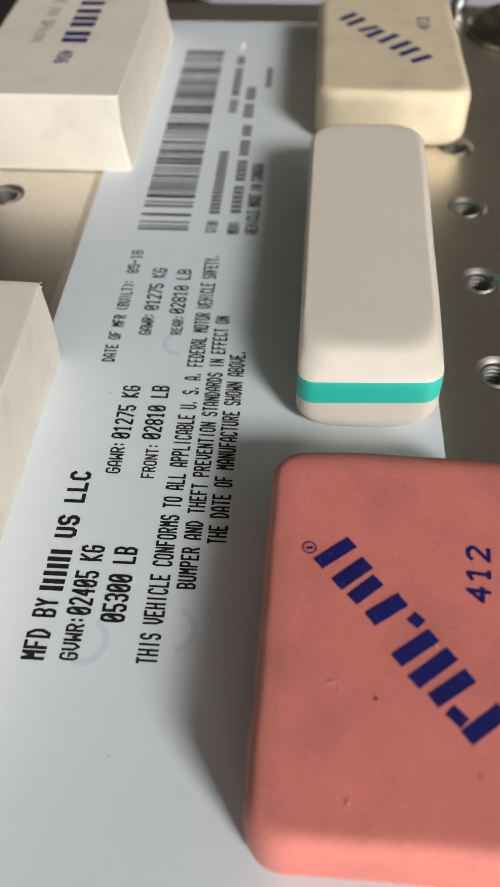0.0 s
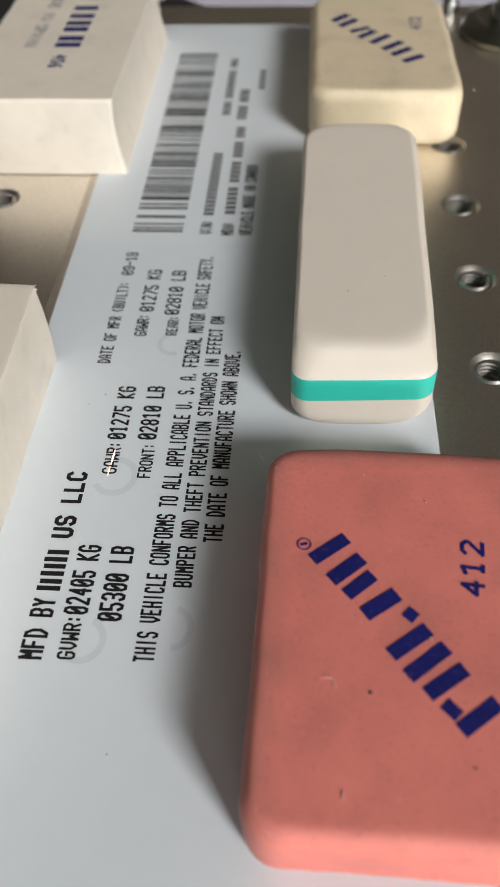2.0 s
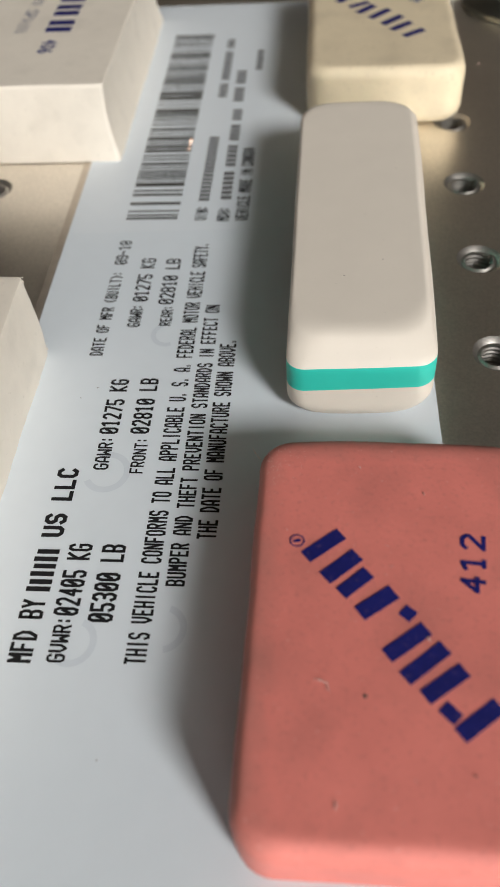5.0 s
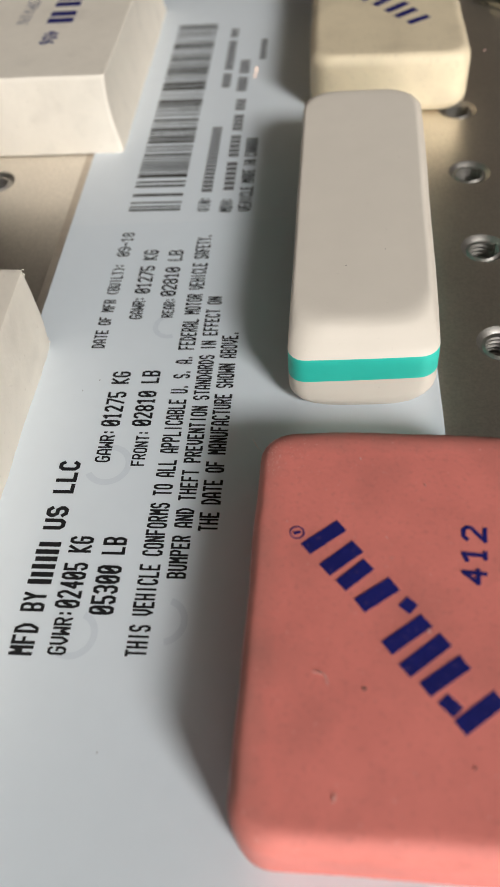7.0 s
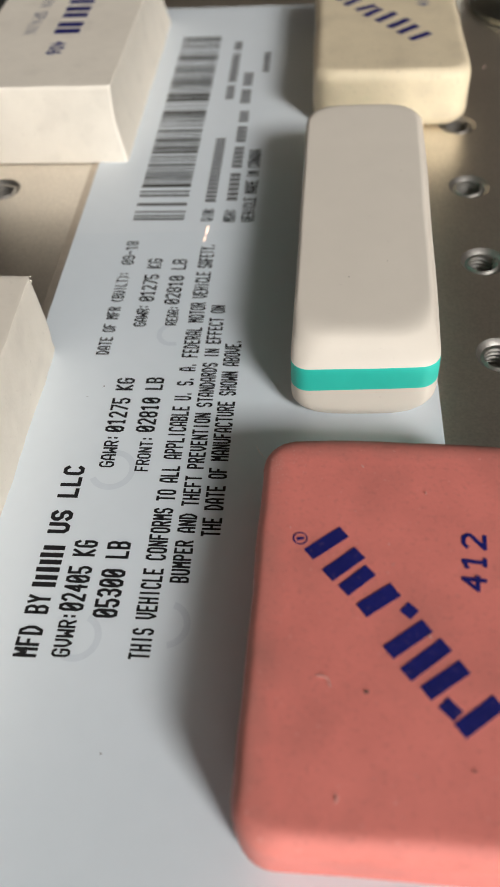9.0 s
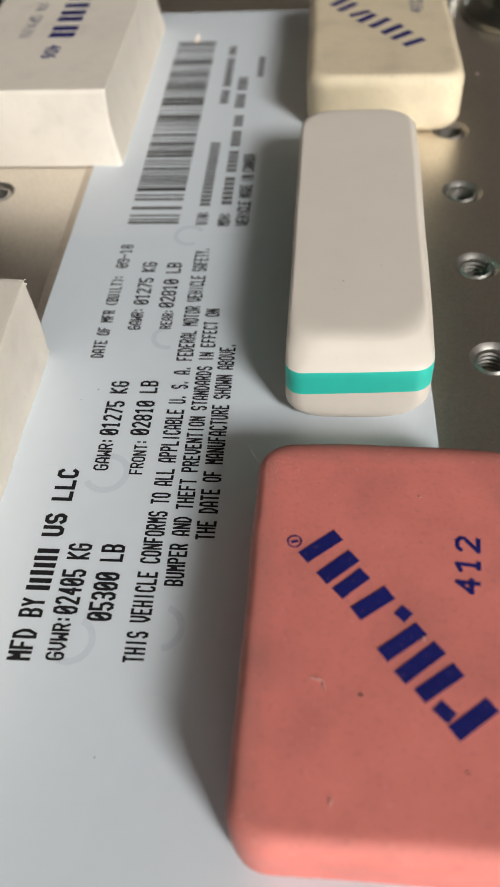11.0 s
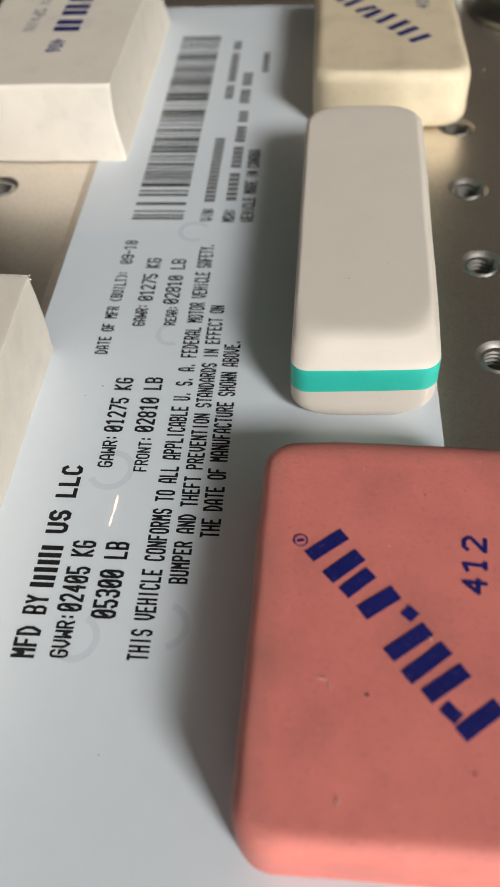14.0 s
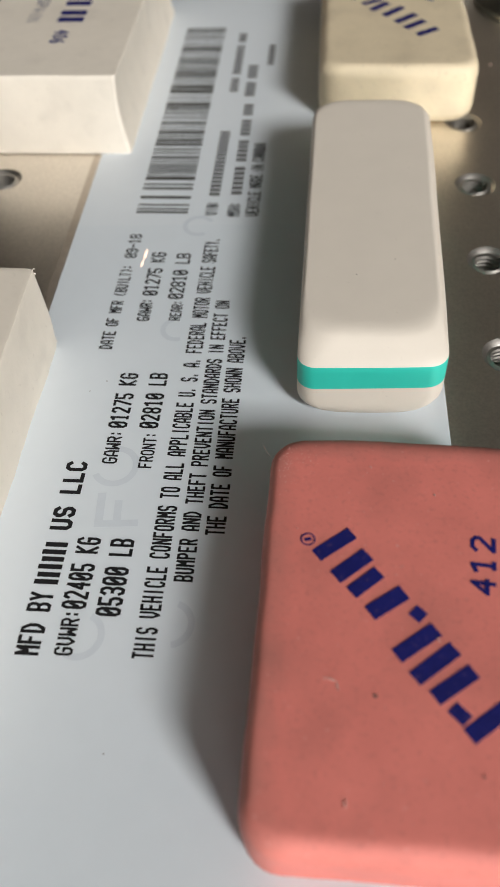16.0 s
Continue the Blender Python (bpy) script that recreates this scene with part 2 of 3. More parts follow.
def make_glyphs(weight):
    """Each character's flat mesh as (points, faces, left, right), with capitals one unit high."""
    obs = {}
    for ch in CHARS:
        cu = bpy.data.curves.new("glyph", "FONT")
        cu.body, cu.size, cu.offset, cu.resolution_u = ch, 1.0, weight * (0.3 if ch in "MWN#" else 1.0), 3
        obs[ch] = new("glyph", cu)
    bpy.context.view_layer.update()
    dg = bpy.context.evaluated_depsgraph_get()
    out = {}
    for ch, ob in obs.items():
        me = ob.evaluated_get(dg).to_mesh()
        out[ch] = ([(v.co.x, v.co.y) for v in me.vertices], [tuple(p.vertices) for p in me.polygons])
    cap = max(y for _, y in out["H"][0])
    for ch, ob in obs.items():
        cu = ob.data
        bpy.data.objects.remove(ob)
        bpy.data.curves.remove(cu)
        pts, faces = out[ch]
        pts = [(x / cap, y / cap) for x, y in pts]
        out[ch] = (pts, faces, min(x for x, _ in pts), max(x for x, _ in pts))
    return out


# the label's square face: each character's strokes as runs of (x, y) points on a grid 4 wide and 6 high
STROKES = {
    "A": ("00 04 16 36 44 40", "02 42"), "B": ("00 06 36 45 44 33 03", "33 42 41 30 00"), "C": ("45 36 16 05 01 10 30 41",),
    "D": ("00 06 26 44 42 20 00",), "E": ("40 00 06 46", "03 33"), "F": ("00 06 46", "03 33"), "G": ("45 36 16 05 01 10 30 41 43 23",),
    "H": ("00 06", "40 46", "03 43"), "I": ("20 26",), "J": ("01 10 30 41 46",), "K": ("00 06", "46 03 40"), "L": ("06 00 40",),
    "M": ("00 06 23 46 40",), "N": ("00 06 40 46",), "O": ("01 05 16 36 45 41 30 10 01",), "P": ("00 06 36 45 44 33 03",),
    "R": ("00 06 36 45 44 33 03", "23 40"), "S": ("45 36 16 05 04 13 33 42 41 30 10 01",), "T": ("06 46", "20 26"),
    "U": ("06 01 10 30 41 46",), "V": ("06 02 20 42 46",), "W": ("06 00 23 40 46",), "X": ("00 46", "06 40"), "Y": ("06 23 46", "23 20"),
    "0": ("01 05 16 36 45 41 30 10 01", "12 34"), "1": ("05 26 20", "10 30"), "2": ("05 16 36 45 44 00 40",),
    "3": ("05 16 36 45 44 33 42 41 30 10 01", "13 33"), "4": ("36 02 42", "36 30"), "5": ("46 06 03 33 42 41 30 10 01",),
    "7": ("06 46 45 10",), "8": ("13 04 05 16 36 45 44 33 13 02 01 10 30 41 42 33",), "9": ("01 10 30 41 45 36 16 05 04 13 43",),
    ".": ("10 11",), ":": ("11 12", "14 15"), "(": ("36 14 12 30",), ")": ("16 34 32 10",), "-": ("03 43",),
}


def stroke_line(text, length, height, fill=0.80, weight=0.13, cell_weight=0.27):
    """Characters in equal cells along u, drawn in strokes of one width, as (u, v, w) points and faces; w lifts each stroke a hair over the last."""
    pitch = length / len(text)
    verts, faces = [], []
    tv, tu = weight * height / 2, min(weight * height, cell_weight * pitch) / 2
    wide, tall = pitch * fill - 2 * tu, height - 2 * tv
    for k, ch in enumerate(text):
        if ch == " ":
            continue
        u0, layer = (k + 0.5) * pitch - wide / 2, 0
        runs = []
        for run in STROKES[ch]:
            # widths differ along and across the line, so work in units of the stroke
            q = [Vector(((u0 + int(p[0]) / 4 * wide) / tu, (tv + int(p[1]) / 6 * tall) / tv)) for p in run.split()]
            runs.append(q[:1])
            for a, b, c in zip(q, q[1:], q[2:] + q[-1:]):
                runs[-1].append(b)
                if (b - a).normalized().dot((c - b).normalized()) < -0.1:
                    runs.append([b])
        for q in runs:
            closed = (q[0] - q[-1]).length < 1e-6
            ways = [(b - a).normalized() for a, b in zip(q, q[1:])]
            if not closed:
                q[0], q[-1] = q[0] - ways[0] * 0.7, q[-1] + ways[-1] * 0.7
            o, w = len(verts), 0.004 * layer
            for p, point in enumerate(q):
                before = ways[p - 1] if p or closed else ways[0]
                after = ways[p] if p < len(ways) else ways[0] if closed else ways[-1]
                # a mitred joint
                side = Vector((-before.y - after.y, before.x + after.x)).normalized()
                side /= max(0.6, -side.x * before.y + side.y * before.x)
                for sign in (-1, 1):
                    e = point + side * sign
                    verts.append((e.x * tu, e.y * tv, w))
            faces += [(o + 2 * p, o + 2 * p + 2, o + 2 * p + 3, o + 2 * p + 1) for p in range(len(ways))]
            layer += 1
    return verts, faces


BOLD_GLYPHS = make_glyphs(0.03)
THIN_GLYPHS = make_glyphs(0.0)
NARROW = {"I": 0.25, ".": 0.22, ":": 0.22, "(": 0.42, ")": 0.42, "-": 0.6, "1": 0.40}


def type_line(text, length, height, glyphs, fill=0.80):
    """Characters in equal cells along u, as (u, v) points and faces."""
    pitch = length / len(text)
    verts, faces = [], []

    def add(pts, fs):
        o = len(verts)
        verts.extend(pts)
        faces.extend(tuple(i + o for i in f) for f in fs)

    for k, ch in enumerate(text):
        u0 = k * pitch
        wide = pitch * fill * NARROW.get(ch, 1.0)
        a = u0 + (pitch - wide) / 2
        if ch == " ":
            continue
        pts, fs, lo, hi = glyphs[ch]
        add([(a + (x - lo) / (hi - lo) * wide, y * height) for x, y in pts], fs)
    return verts, faces


def print_on(name, uv, origin, angle, z, material, parent, label=""):
    """Lays (u, v) points flat at height z: u runs from the origin at the angle, v to its left."""
    pts, faces = uv
    pts = [(*p, 0.0)[:3] for p in pts]
    c, s = math.cos(radians(angle)), math.sin(radians(angle))
    ox, oy = origin
    return mesh_object(name, [(ox + u * c - v * s, oy + u * s + v * c, z + w) for u, v, w in pts], faces, material, parent, label, smooth=False)


# ---------------- room ----------------
def solid(name, dims, material, label, category, kind="structure"):
    v, f = box_mesh(*[d * 1000 for d in dims])
    return tagged(mesh_object(name, v, f, material, smooth=False), label, category, kind=kind)


X0, X1, Y0, Y1, Z0, Z1 = -2.2, 2.6, WIN_Y, 2.4, -0.76, 2.4
solid("floor", (X0, X1, Y0, Y1, Z0 - 0.1, Z0), M_FLOOR, "grey concrete workshop floor", "floor")
solid("ceiling", (X0 - 0.2, X1 + 0.2, Y0 - 0.2, Y1 + 0.2, Z1, Z1 + 0.1), M_CEIL, "plain off-white ceiling", "ceiling")
solid("wall_north", (X0, X1, Y1, Y1 + 0.2, Z0, Z1), M_WALL, "plain beige painted wall", "wall")
solid("wall_east", (X1, X1 + 0.2, Y0, Y1, Z0, Z1), M_WALL, "plain beige painted wall", "wall")
solid("wall_west", (X0 - 0.2, X0, Y0, Y1, Z0, Z1), M_WALL, "plain beige painted wall", "wall")
wa, wb, za, zb = WIN_X - WIN_W / 2, WIN_X + WIN_W / 2, WIN_Z - WIN_H / 2, WIN_Z + WIN_H / 2
la, lb, lc, ld = LOW_X - LOW_W / 2, LOW_X + LOW_W / 2, LOW_Z - LOW_H / 2, LOW_Z + LOW_H / 2
v, f = join([box_mesh(*[d * 1000 for d in q]) for q in (
    (X0, la, Y0 - 0.2, Y0, Z0, Z1), (la, lb, Y0 - 0.2, Y0, Z0, lc), (la, lb, Y0 - 0.2, Y0, ld, Z1), (lb, wa, Y0 - 0.2, Y0, Z0, Z1),
    (wb, X1, Y0 - 0.2, Y0, Z0, Z1), (wa, wb, Y0 - 0.2, Y0, Z0, za), (wa, wb, Y0 - 0.2, Y0, zb, Z1))])
tagged(mesh_object("wall_south", v, f, M_WALL, smooth=False), "beige painted wall with a window opening and an added fill-light opening", "wall", kind="structure")


def framed_opening(name, xa, xb, zlow, zhigh):
    window = tagged(new(name), "unseen white painted window frame in the wall", "window", kind="structure")
    v, f = join([box_mesh(*[d * 1000 for d in q]) for q in (
        (xa, xa + 0.05, Y0 - 0.12, Y0 - 0.06, zlow, zhigh), (xb - 0.05, xb, Y0 - 0.12, Y0 - 0.06, zlow, zhigh),
        (xa + 0.05, xb - 0.05, Y0 - 0.12, Y0 - 0.06, zlow, zlow + 0.05), (xa + 0.05, xb - 0.05, Y0 - 0.12, Y0 - 0.06, zhigh - 0.05, zhigh))])
    mesh_object("opening_frame", v, f, M_FRAME, window, smooth=False)


framed_opening("window_1", wa, wb, za, zb)
# unseen opening and frame, added to house the low fill light
framed_opening("fill_opening", la, lb, lc, ld)

# ---------------- bench, papers and plate ----------------
PLATE_TOP, PLATE_LOW = -0.25, -12.25
bench = thing("workbench", "black rubber-topped workbench under the metal plate", "workbench")
v, f = soft_block(1300, 800, 10, [(0, -42.0), (0, -14.5), (2.0, PLATE_LOW)], 0.0)
ob = mesh_object("tabletop", v, f, M_BENCH, bench)
ob.location = (0, 0.12, 0)
for lx, ly in ((-600, -240), (600, -240), (-600, 480), (600, 480)):
    v, f = box_mesh(lx - 30, lx + 30, ly - 30, ly + 30, Z0 * 1000, -42.0)
    mesh_object("leg", v, f, M_STEEL, bench, smooth=False)


def sheet_of_paper(points, z):
    v, f = slab(points, z, z + 0.15)
    ob = mesh_object("paper_sheet", v, f, M_PAPER, smooth=False)
    return tagged(ob, "pale lilac-white paper sheet lying flat on the bench", "paper", "papers behind the plate")


def threaded_hole(cx, cy, cell, r_top, r_low, depth, z, seg=28):
    """One square cell of the plate's face with a countersunk, threaded hole sunk into it."""
    half = cell / 2
    rings = []
    square = []
    for i in range(seg):
        a = 2 * math.pi * i / seg + math.pi / 4
        c, s = math.cos(a), math.sin(a)
        k = half / max(abs(c), abs(s))
        square.append((cx + c * k, cy + s * k, z))
    rings.append(square)
    steps = [(r_top + 0.15, 0.0), (r_top, -0.1), (r_top - 0.12, -0.16), (r_low + 0.25, -0.75)]
    d = -0.75
    while d > -depth:
        steps += [(r_low - 0.3, d - 0.12), (r_low - 0.3, d - 0.42), (r_low + 0.25, d - 0.46), (r_low + 0.25, d - 0.6)]
        d -= 0.85
    for r, dz in steps:
        rings.append([(cx + r * math.cos(2 * math.pi * i / seg + math.pi / 4), cy + r * math.sin(2 * math.pi * i / seg + math.pi / 4),
                       z + dz + (0.85 * i / seg if dz < -0.76 else 0)) for i in range(seg)])
    verts = [p for ring in rings for p in ring]
    faces = [(r * seg + i, r * seg + (i + 1) % seg, (r + 1) * seg + (i + 1) % seg, (r + 1) * seg + i) for r in range(len(rings) - 1) for i in range(seg)]
    faces.append(tuple(range((len(rings) - 1) * seg, len(rings) * seg)))
    return verts, faces


PITCH = 25.0
GX, GY = 33.53, 101.04
plate = thing("base_plate", "ground aluminium machine plate with rows of threaded holes", "plate")
plate.location = (GX * MM, GY * MM, 0)
plate.rotation_euler = (0, 0, radians(-0.34))
cells = []
COLS, ROWS_ = range(-4, 6), range(-8, 6)
for i in COLS:
    for j in ROWS_:
        cells.append(threaded_hole(i * PITCH, j * PITCH, PITCH, 4.0, 2.95, 10.5, PLATE_TOP))
px0, px1 = (COLS[0] - 0.5) * PITCH, (COLS[-1] + 0.5) * PITCH
py0, py1 = (ROWS_[0] - 0.5) * PITCH, (ROWS_[-1] + 0.5) * PITCH
PY2 = 259.6 - GY
cells.append(([(px0, py1, PLATE_TOP), (px1, py1, PLATE_TOP), (px1, PY2 - 0.4, PLATE_TOP), (px0, PY2 - 0.4, PLATE_TOP)], [(0, 1, 2, 3)]))
cells.append(([(px0, PY2 - 0.4, PLATE_TOP), (px1, PY2 - 0.4, PLATE_TOP), (px1, PY2, PLATE_TOP - 0.4), (px0, PY2, PLATE_TOP - 0.4)], [(0, 1, 2, 3)]))
loop = [(px0, py0), (px1, py0), (px1, PY2), (px0, PY2)]
for k in range(4):
    (ax, ay), (bx, by) = loop[k], loop[(k + 1) % 4]
    za_, zb_ = PLATE_LOW, (PLATE_TOP - 0.4 if k == 2 else PLATE_TOP)
    cells.append(([(ax, ay, za_), (bx, by, za_), (bx, by, zb_), (ax, ay, zb_)], [(0, 1, 2, 3)]))
cells.append(([(x, y, PLATE_LOW) for x, y in loop], [(3, 2, 1, 0)]))
v, f = join(cells)
body = mesh_object("plate_body", v, f, M_METAL, plate).data
# the tapped holes take the darker metal that stands in for their shade
body.materials.append(M_BORE)
per_cell = len(cells[0][1])
for k in range(len(COLS) * len(ROWS_)):
    for q in range(28, per_cell):
        body.polygons[k * per_cell + q].material_index = 1
body.set_sharp_from_angle(angle=radians(30))
sheet_of_paper([(-2.5, 262), (190, 262), (190, 480), (-75, 480), (-75, 329)], PLATE_LOW)
sheet_of_paper([(-84, 262), (-76.5, 262), (-47.9, 304), (-38, 318.6), (20, 400), (-30, 470), (-95, 400)], PLATE_LOW + 0.16)
scrap = sheet_of_paper([(32.6, 44), (58, 44), (58, 81), (31.4, 80.1)], PLATE_TOP)
tagged(scrap, "small white paper scrap lying on the metal plate", "paper", "papers")


def lathe(profile, cx, cy, seg=40):
    """A turned part from (radius, height) rings."""
    verts = [(cx + r * math.cos(2 * math.pi * i / seg), cy + r * math.sin(2 * math.pi * i / seg), z) for r, z in profile for i in range(seg)]
    faces = [(k * seg + i, k * seg + (i + 1) % seg, (k + 1) * seg + (i + 1) % seg, (k + 1) * seg + i) for k in range(len(profile) - 1) for i in range(seg)]
    faces += [tuple(range(seg - 1, -1, -1)), tuple(range((len(profile) - 1) * seg, len(profile) * seg))]
    return verts, faces


knob = thing("clamp_screw", "dark shiny steel clamp screw with a round flange on the plate", "clamp screw")
v, f = lathe([(16.4, PLATE_TOP), (17.0, 0.3), (17.0, 1.2), (16.4, 1.9), (12.6, 3.6), (11.5, 3.2), (8.0, 3.2)], 60.5, 240.0)
mesh_object("flange", v, f, M_DARK_STEEL, knob)
v, f = lathe([(8.5, 3.2), (8.5, 6.0), (7.6, 7.2), (4.4, 7.4), (4.0, 5.0)], 60.5, 240.0)
mesh_object("head", v, f, M_DARK_STEEL, knob)
nut = thing("set_screw", "small bright zinc-plated screw standing on the plate", "screw")
v, f = lathe([(2.2, PLATE_TOP), (2.4, 0.2), (2.4, 3.6), (1.9, 4.2), (1.2, 4.3), (1.0, 3.2)], 42.2, 252.6, 20)
mesh_object("shank", v, f, M_STEEL, nut)

# ---------------- label ----------------
label_sheet = thing("vehicle_label", "white glossy vinyl certification label with black print lying flat", "label")
v, f = slab([(-44.5, 2.0), (22.6, 2.0), (22.6, 245.0), (-47.2, 245.0)], PLATE_TOP, 0.0)
mesh_object("label_sheet", v, f, M_LABEL, label_sheet, smooth=False)
# thin brownish strip beside the sheet's left edge
v, f = slab([(-46.2, 2.0), (-44.5, 2.0), (-47.2, 245.0), (-48.9, 245.0)], PLATE_TOP, PLATE_TOP + 0.05)
mesh_object("edge_strip", v, f, M_EDGE_STRIP, label_sheet, "brownish strip along the left edge", smooth=False)
INK_Z = 0.05
v, f = slab([(-44.3, 2.2), (22.4, 2.2), (22.4, 137.2), (-45.8, 134.9)], 0.0, 0.015)
mesh_object("clear_film", v, f, M_FILM, label_sheet, "clear film over the printed part", smooth=False)


def label_line(text, y0, y1, x_top, x_base, material=M_INK, fill=0.88, weight=0.142, cell_weight=0.29):
    pts, faces = stroke_line(text, y1 - y0, x_base - x_top, fill, weight, cell_weight)
    return mesh_object("text_line", [(x_base - v, y0 + u, INK_Z + w) for u, v, w in pts], faces, material, label_sheet, smooth=False)


def bar_line(cells, y0, y1, x_top, x_base, fill=0.72):
    """A plain bar for every character that is not given; cells holds "_" and blanks."""
    pitch = (y1 - y0) / len(cells)
    for k, ch in enumerate(cells):
        if ch == "_":
            a = y0 + (k + 0.5 - fill / 2) * pitch
            v, f = slab([(x_top, a), (x_base, a), (x_base, a + fill * pitch), (x_top, a + fill * pitch)], INK_Z - 0.03, INK_Z)
            mesh_object("number_bar", v, f, M_FADED, label_sheet, smooth=False)


label_line("MFD BY", 45.1, 54.1, -34.7, -31.5)
# the maker's name is a row of plain black bars
for y, w in ((55.2, 1.8), (57.5, 1.9), (59.8, 1.9)):
    for off, long in ((0.0, 3.3), (w - 0.72, 3.1)):
        v, f = slab([(-31.4 - long, y + off), (-31.4, y + off), (-31.4, y + off + 0.72), (-31.4 - long, y + off + 0.72)], INK_Z - 0.03, INK_Z)
        mesh_object("name_bar", v, f, M_INK, label_sheet, smooth=False)
label_line("US", 63.6, 67.8, -34.7, -31.5, fill=0.88, weight=0.19)
label_line("LLC", 69.8, 76.0, -34.7, -31.5, fill=0.88, weight=0.19)
label_line("GVWR:", 45.3, 51.9, -29.7, -27.3)
label_line("02405 KG", 51.7, 62.8, -30.2, -26.9)
label_line("05300 LB", 50.9, 62.8, -25.5, -22.2)
label_line("THIS VEHICLE CONFORMS TO ALL APPLICABLE U. S. A. FEDERAL MOTOR VEHICLE SAFETY.", 45.4, 131.5, -19.8, -17.0)
label_line("BUMPER AND THEFT PREVENTION STANDARDS IN EFFECT ON", 56.4, 113.1, -16.0, -13.4)
label_line("THE DATE OF MANUFACTURE SHOWN ABOVE.", 63.8, 104.2, -12.6, -9.8)
label_line("GAWR:", 75.6, 82.4, -29.5, -27.2)
label_line("01275 KG", 82.6, 94.6, -29.9, -26.9)
label_line("FRONT:", 75.0, 82.2, -23.9, -21.8)
label_line("02810 LB", 82.7, 94.8, -25.0, -22.0)
label_line("DATE OF MFR (BUILT):", 100.0, 122.8, -34.8, -32.5)
label_line("09-18", 124.8, 132.4, -34.8, -32.4)
label_line("GAWR:", 107.2, 113.4, -29.5, -27.2)
label_line("01275 KG", 114.0, 126.8, -29.6, -26.8)
label_line("REAR:", 107.5, 113.0, -23.8, -21.7)
label_line("02810 LB", 113.2, 126.6, -24.8, -22.0)
# numbers that identify the car are plain bars
label_line("VIN:", 138.9, 144.0, -20.9, -18.3)
bar_line("_________________", 145.6, 171.4, -20.7, -18.5)
label_line("MDH:", 138.5, 143.6, -16.4, -13.8)
bar_line("______ _____ ____ ___", 146.0, 183.8, -16.2, -14.0)
label_line("VEHICLE MADE IN CANADA", 138.6, 166.2, -12.7, -10.0)
bar_line("____ _________ ___", 189.6, 221.8, -20.4, -18.4)
bar_line("____ ____", 187.4, 203.6, -16.6, -14.2)
bar_line("_____", 203.5, 215.0, -12.0, -10.4)

# bar code: dark bars as (start, end) along the label
BAR_CODE = [(139.5, 140.2), (140.7, 141.2), (142.1, 142.6), (144.6, 145.5), (147.9, 148.7), (149.5, 150.1), (151.4, 152.8), (154.3, 155.0), (155.4, 157.4),
            (159.8, 160.8), (161.8, 162.4), (163.2, 163.9), (165.0, 168.0), (170.2, 171.6), (174.5, 175.6), (176.9, 177.6), (178.6, 179.1),
            (181.3, 182.4), (182.8, 184.5), (185.6, 186.1), (187.2, 187.7), (188.9, 193.1), (195.0, 195.5), (197.1, 200.2), (202.2, 202.7),
            (204.4, 205.6), (207.6, 208.2), (209.4, 209.9), (211.6, 213.4), (214.8, 215.3), (216.4, 216.9), (218.2, 218.8), (220.3, 220.8), (222.7, 225.0)]
bar_code = new("bar_code")
bar_code.parent = label_sheet
tagged(bar_code, "black bar code of parallel bars")
bar_list = []
for a, b in BAR_CODE:
    # the widest are close pairs
    bar_list += [(a, b)] if b - a < 1.9 else [(a, (a + b) / 2 - 0.22), ((a + b) / 2 + 0.22, b)]
for (_, a), (b, _) in zip(BAR_CODE, BAR_CODE[1:]):
    count = int((b - a) / 1.0)
    bar_list += [(a + (b - a) * (k + 0.8) / (count + 0.6) - 0.2, a + (b - a) * (k + 0.8) / (count + 0.6) + 0.2) for k in range(count) if b - a > 1.35 and a > 145.6]
for a, b in bar_list:
    v, f = slab([(-34.9, a), (-24.4, a), (-24.4, b), (-34.9, b)], INK_Z - 0.03, INK_Z)
    mesh_object("bar", v, f, M_BAR, bar_code, smooth=False)


# ---------------- erasers ----------------
def print_bars(bars, z, material, parent):
    for a, b, t in bars:
        v, f = tilted_bar(a, b, t, z)
        mesh_object("print_bar", v, f, material, parent, smooth=False)


def ring_outline(cx, cy, r, t, z, n=20):
    pts = [(cx + (r + s * t) * math.cos(2 * math.pi * i / n), cy + (r + s * t) * math.sin(2 * math.pi * i / n), z) for s in (0, 1) for i in range(n)]
    return pts, [(i, (i + 1) % n, n + (i + 1) % n, n + i) for i in range(n)]


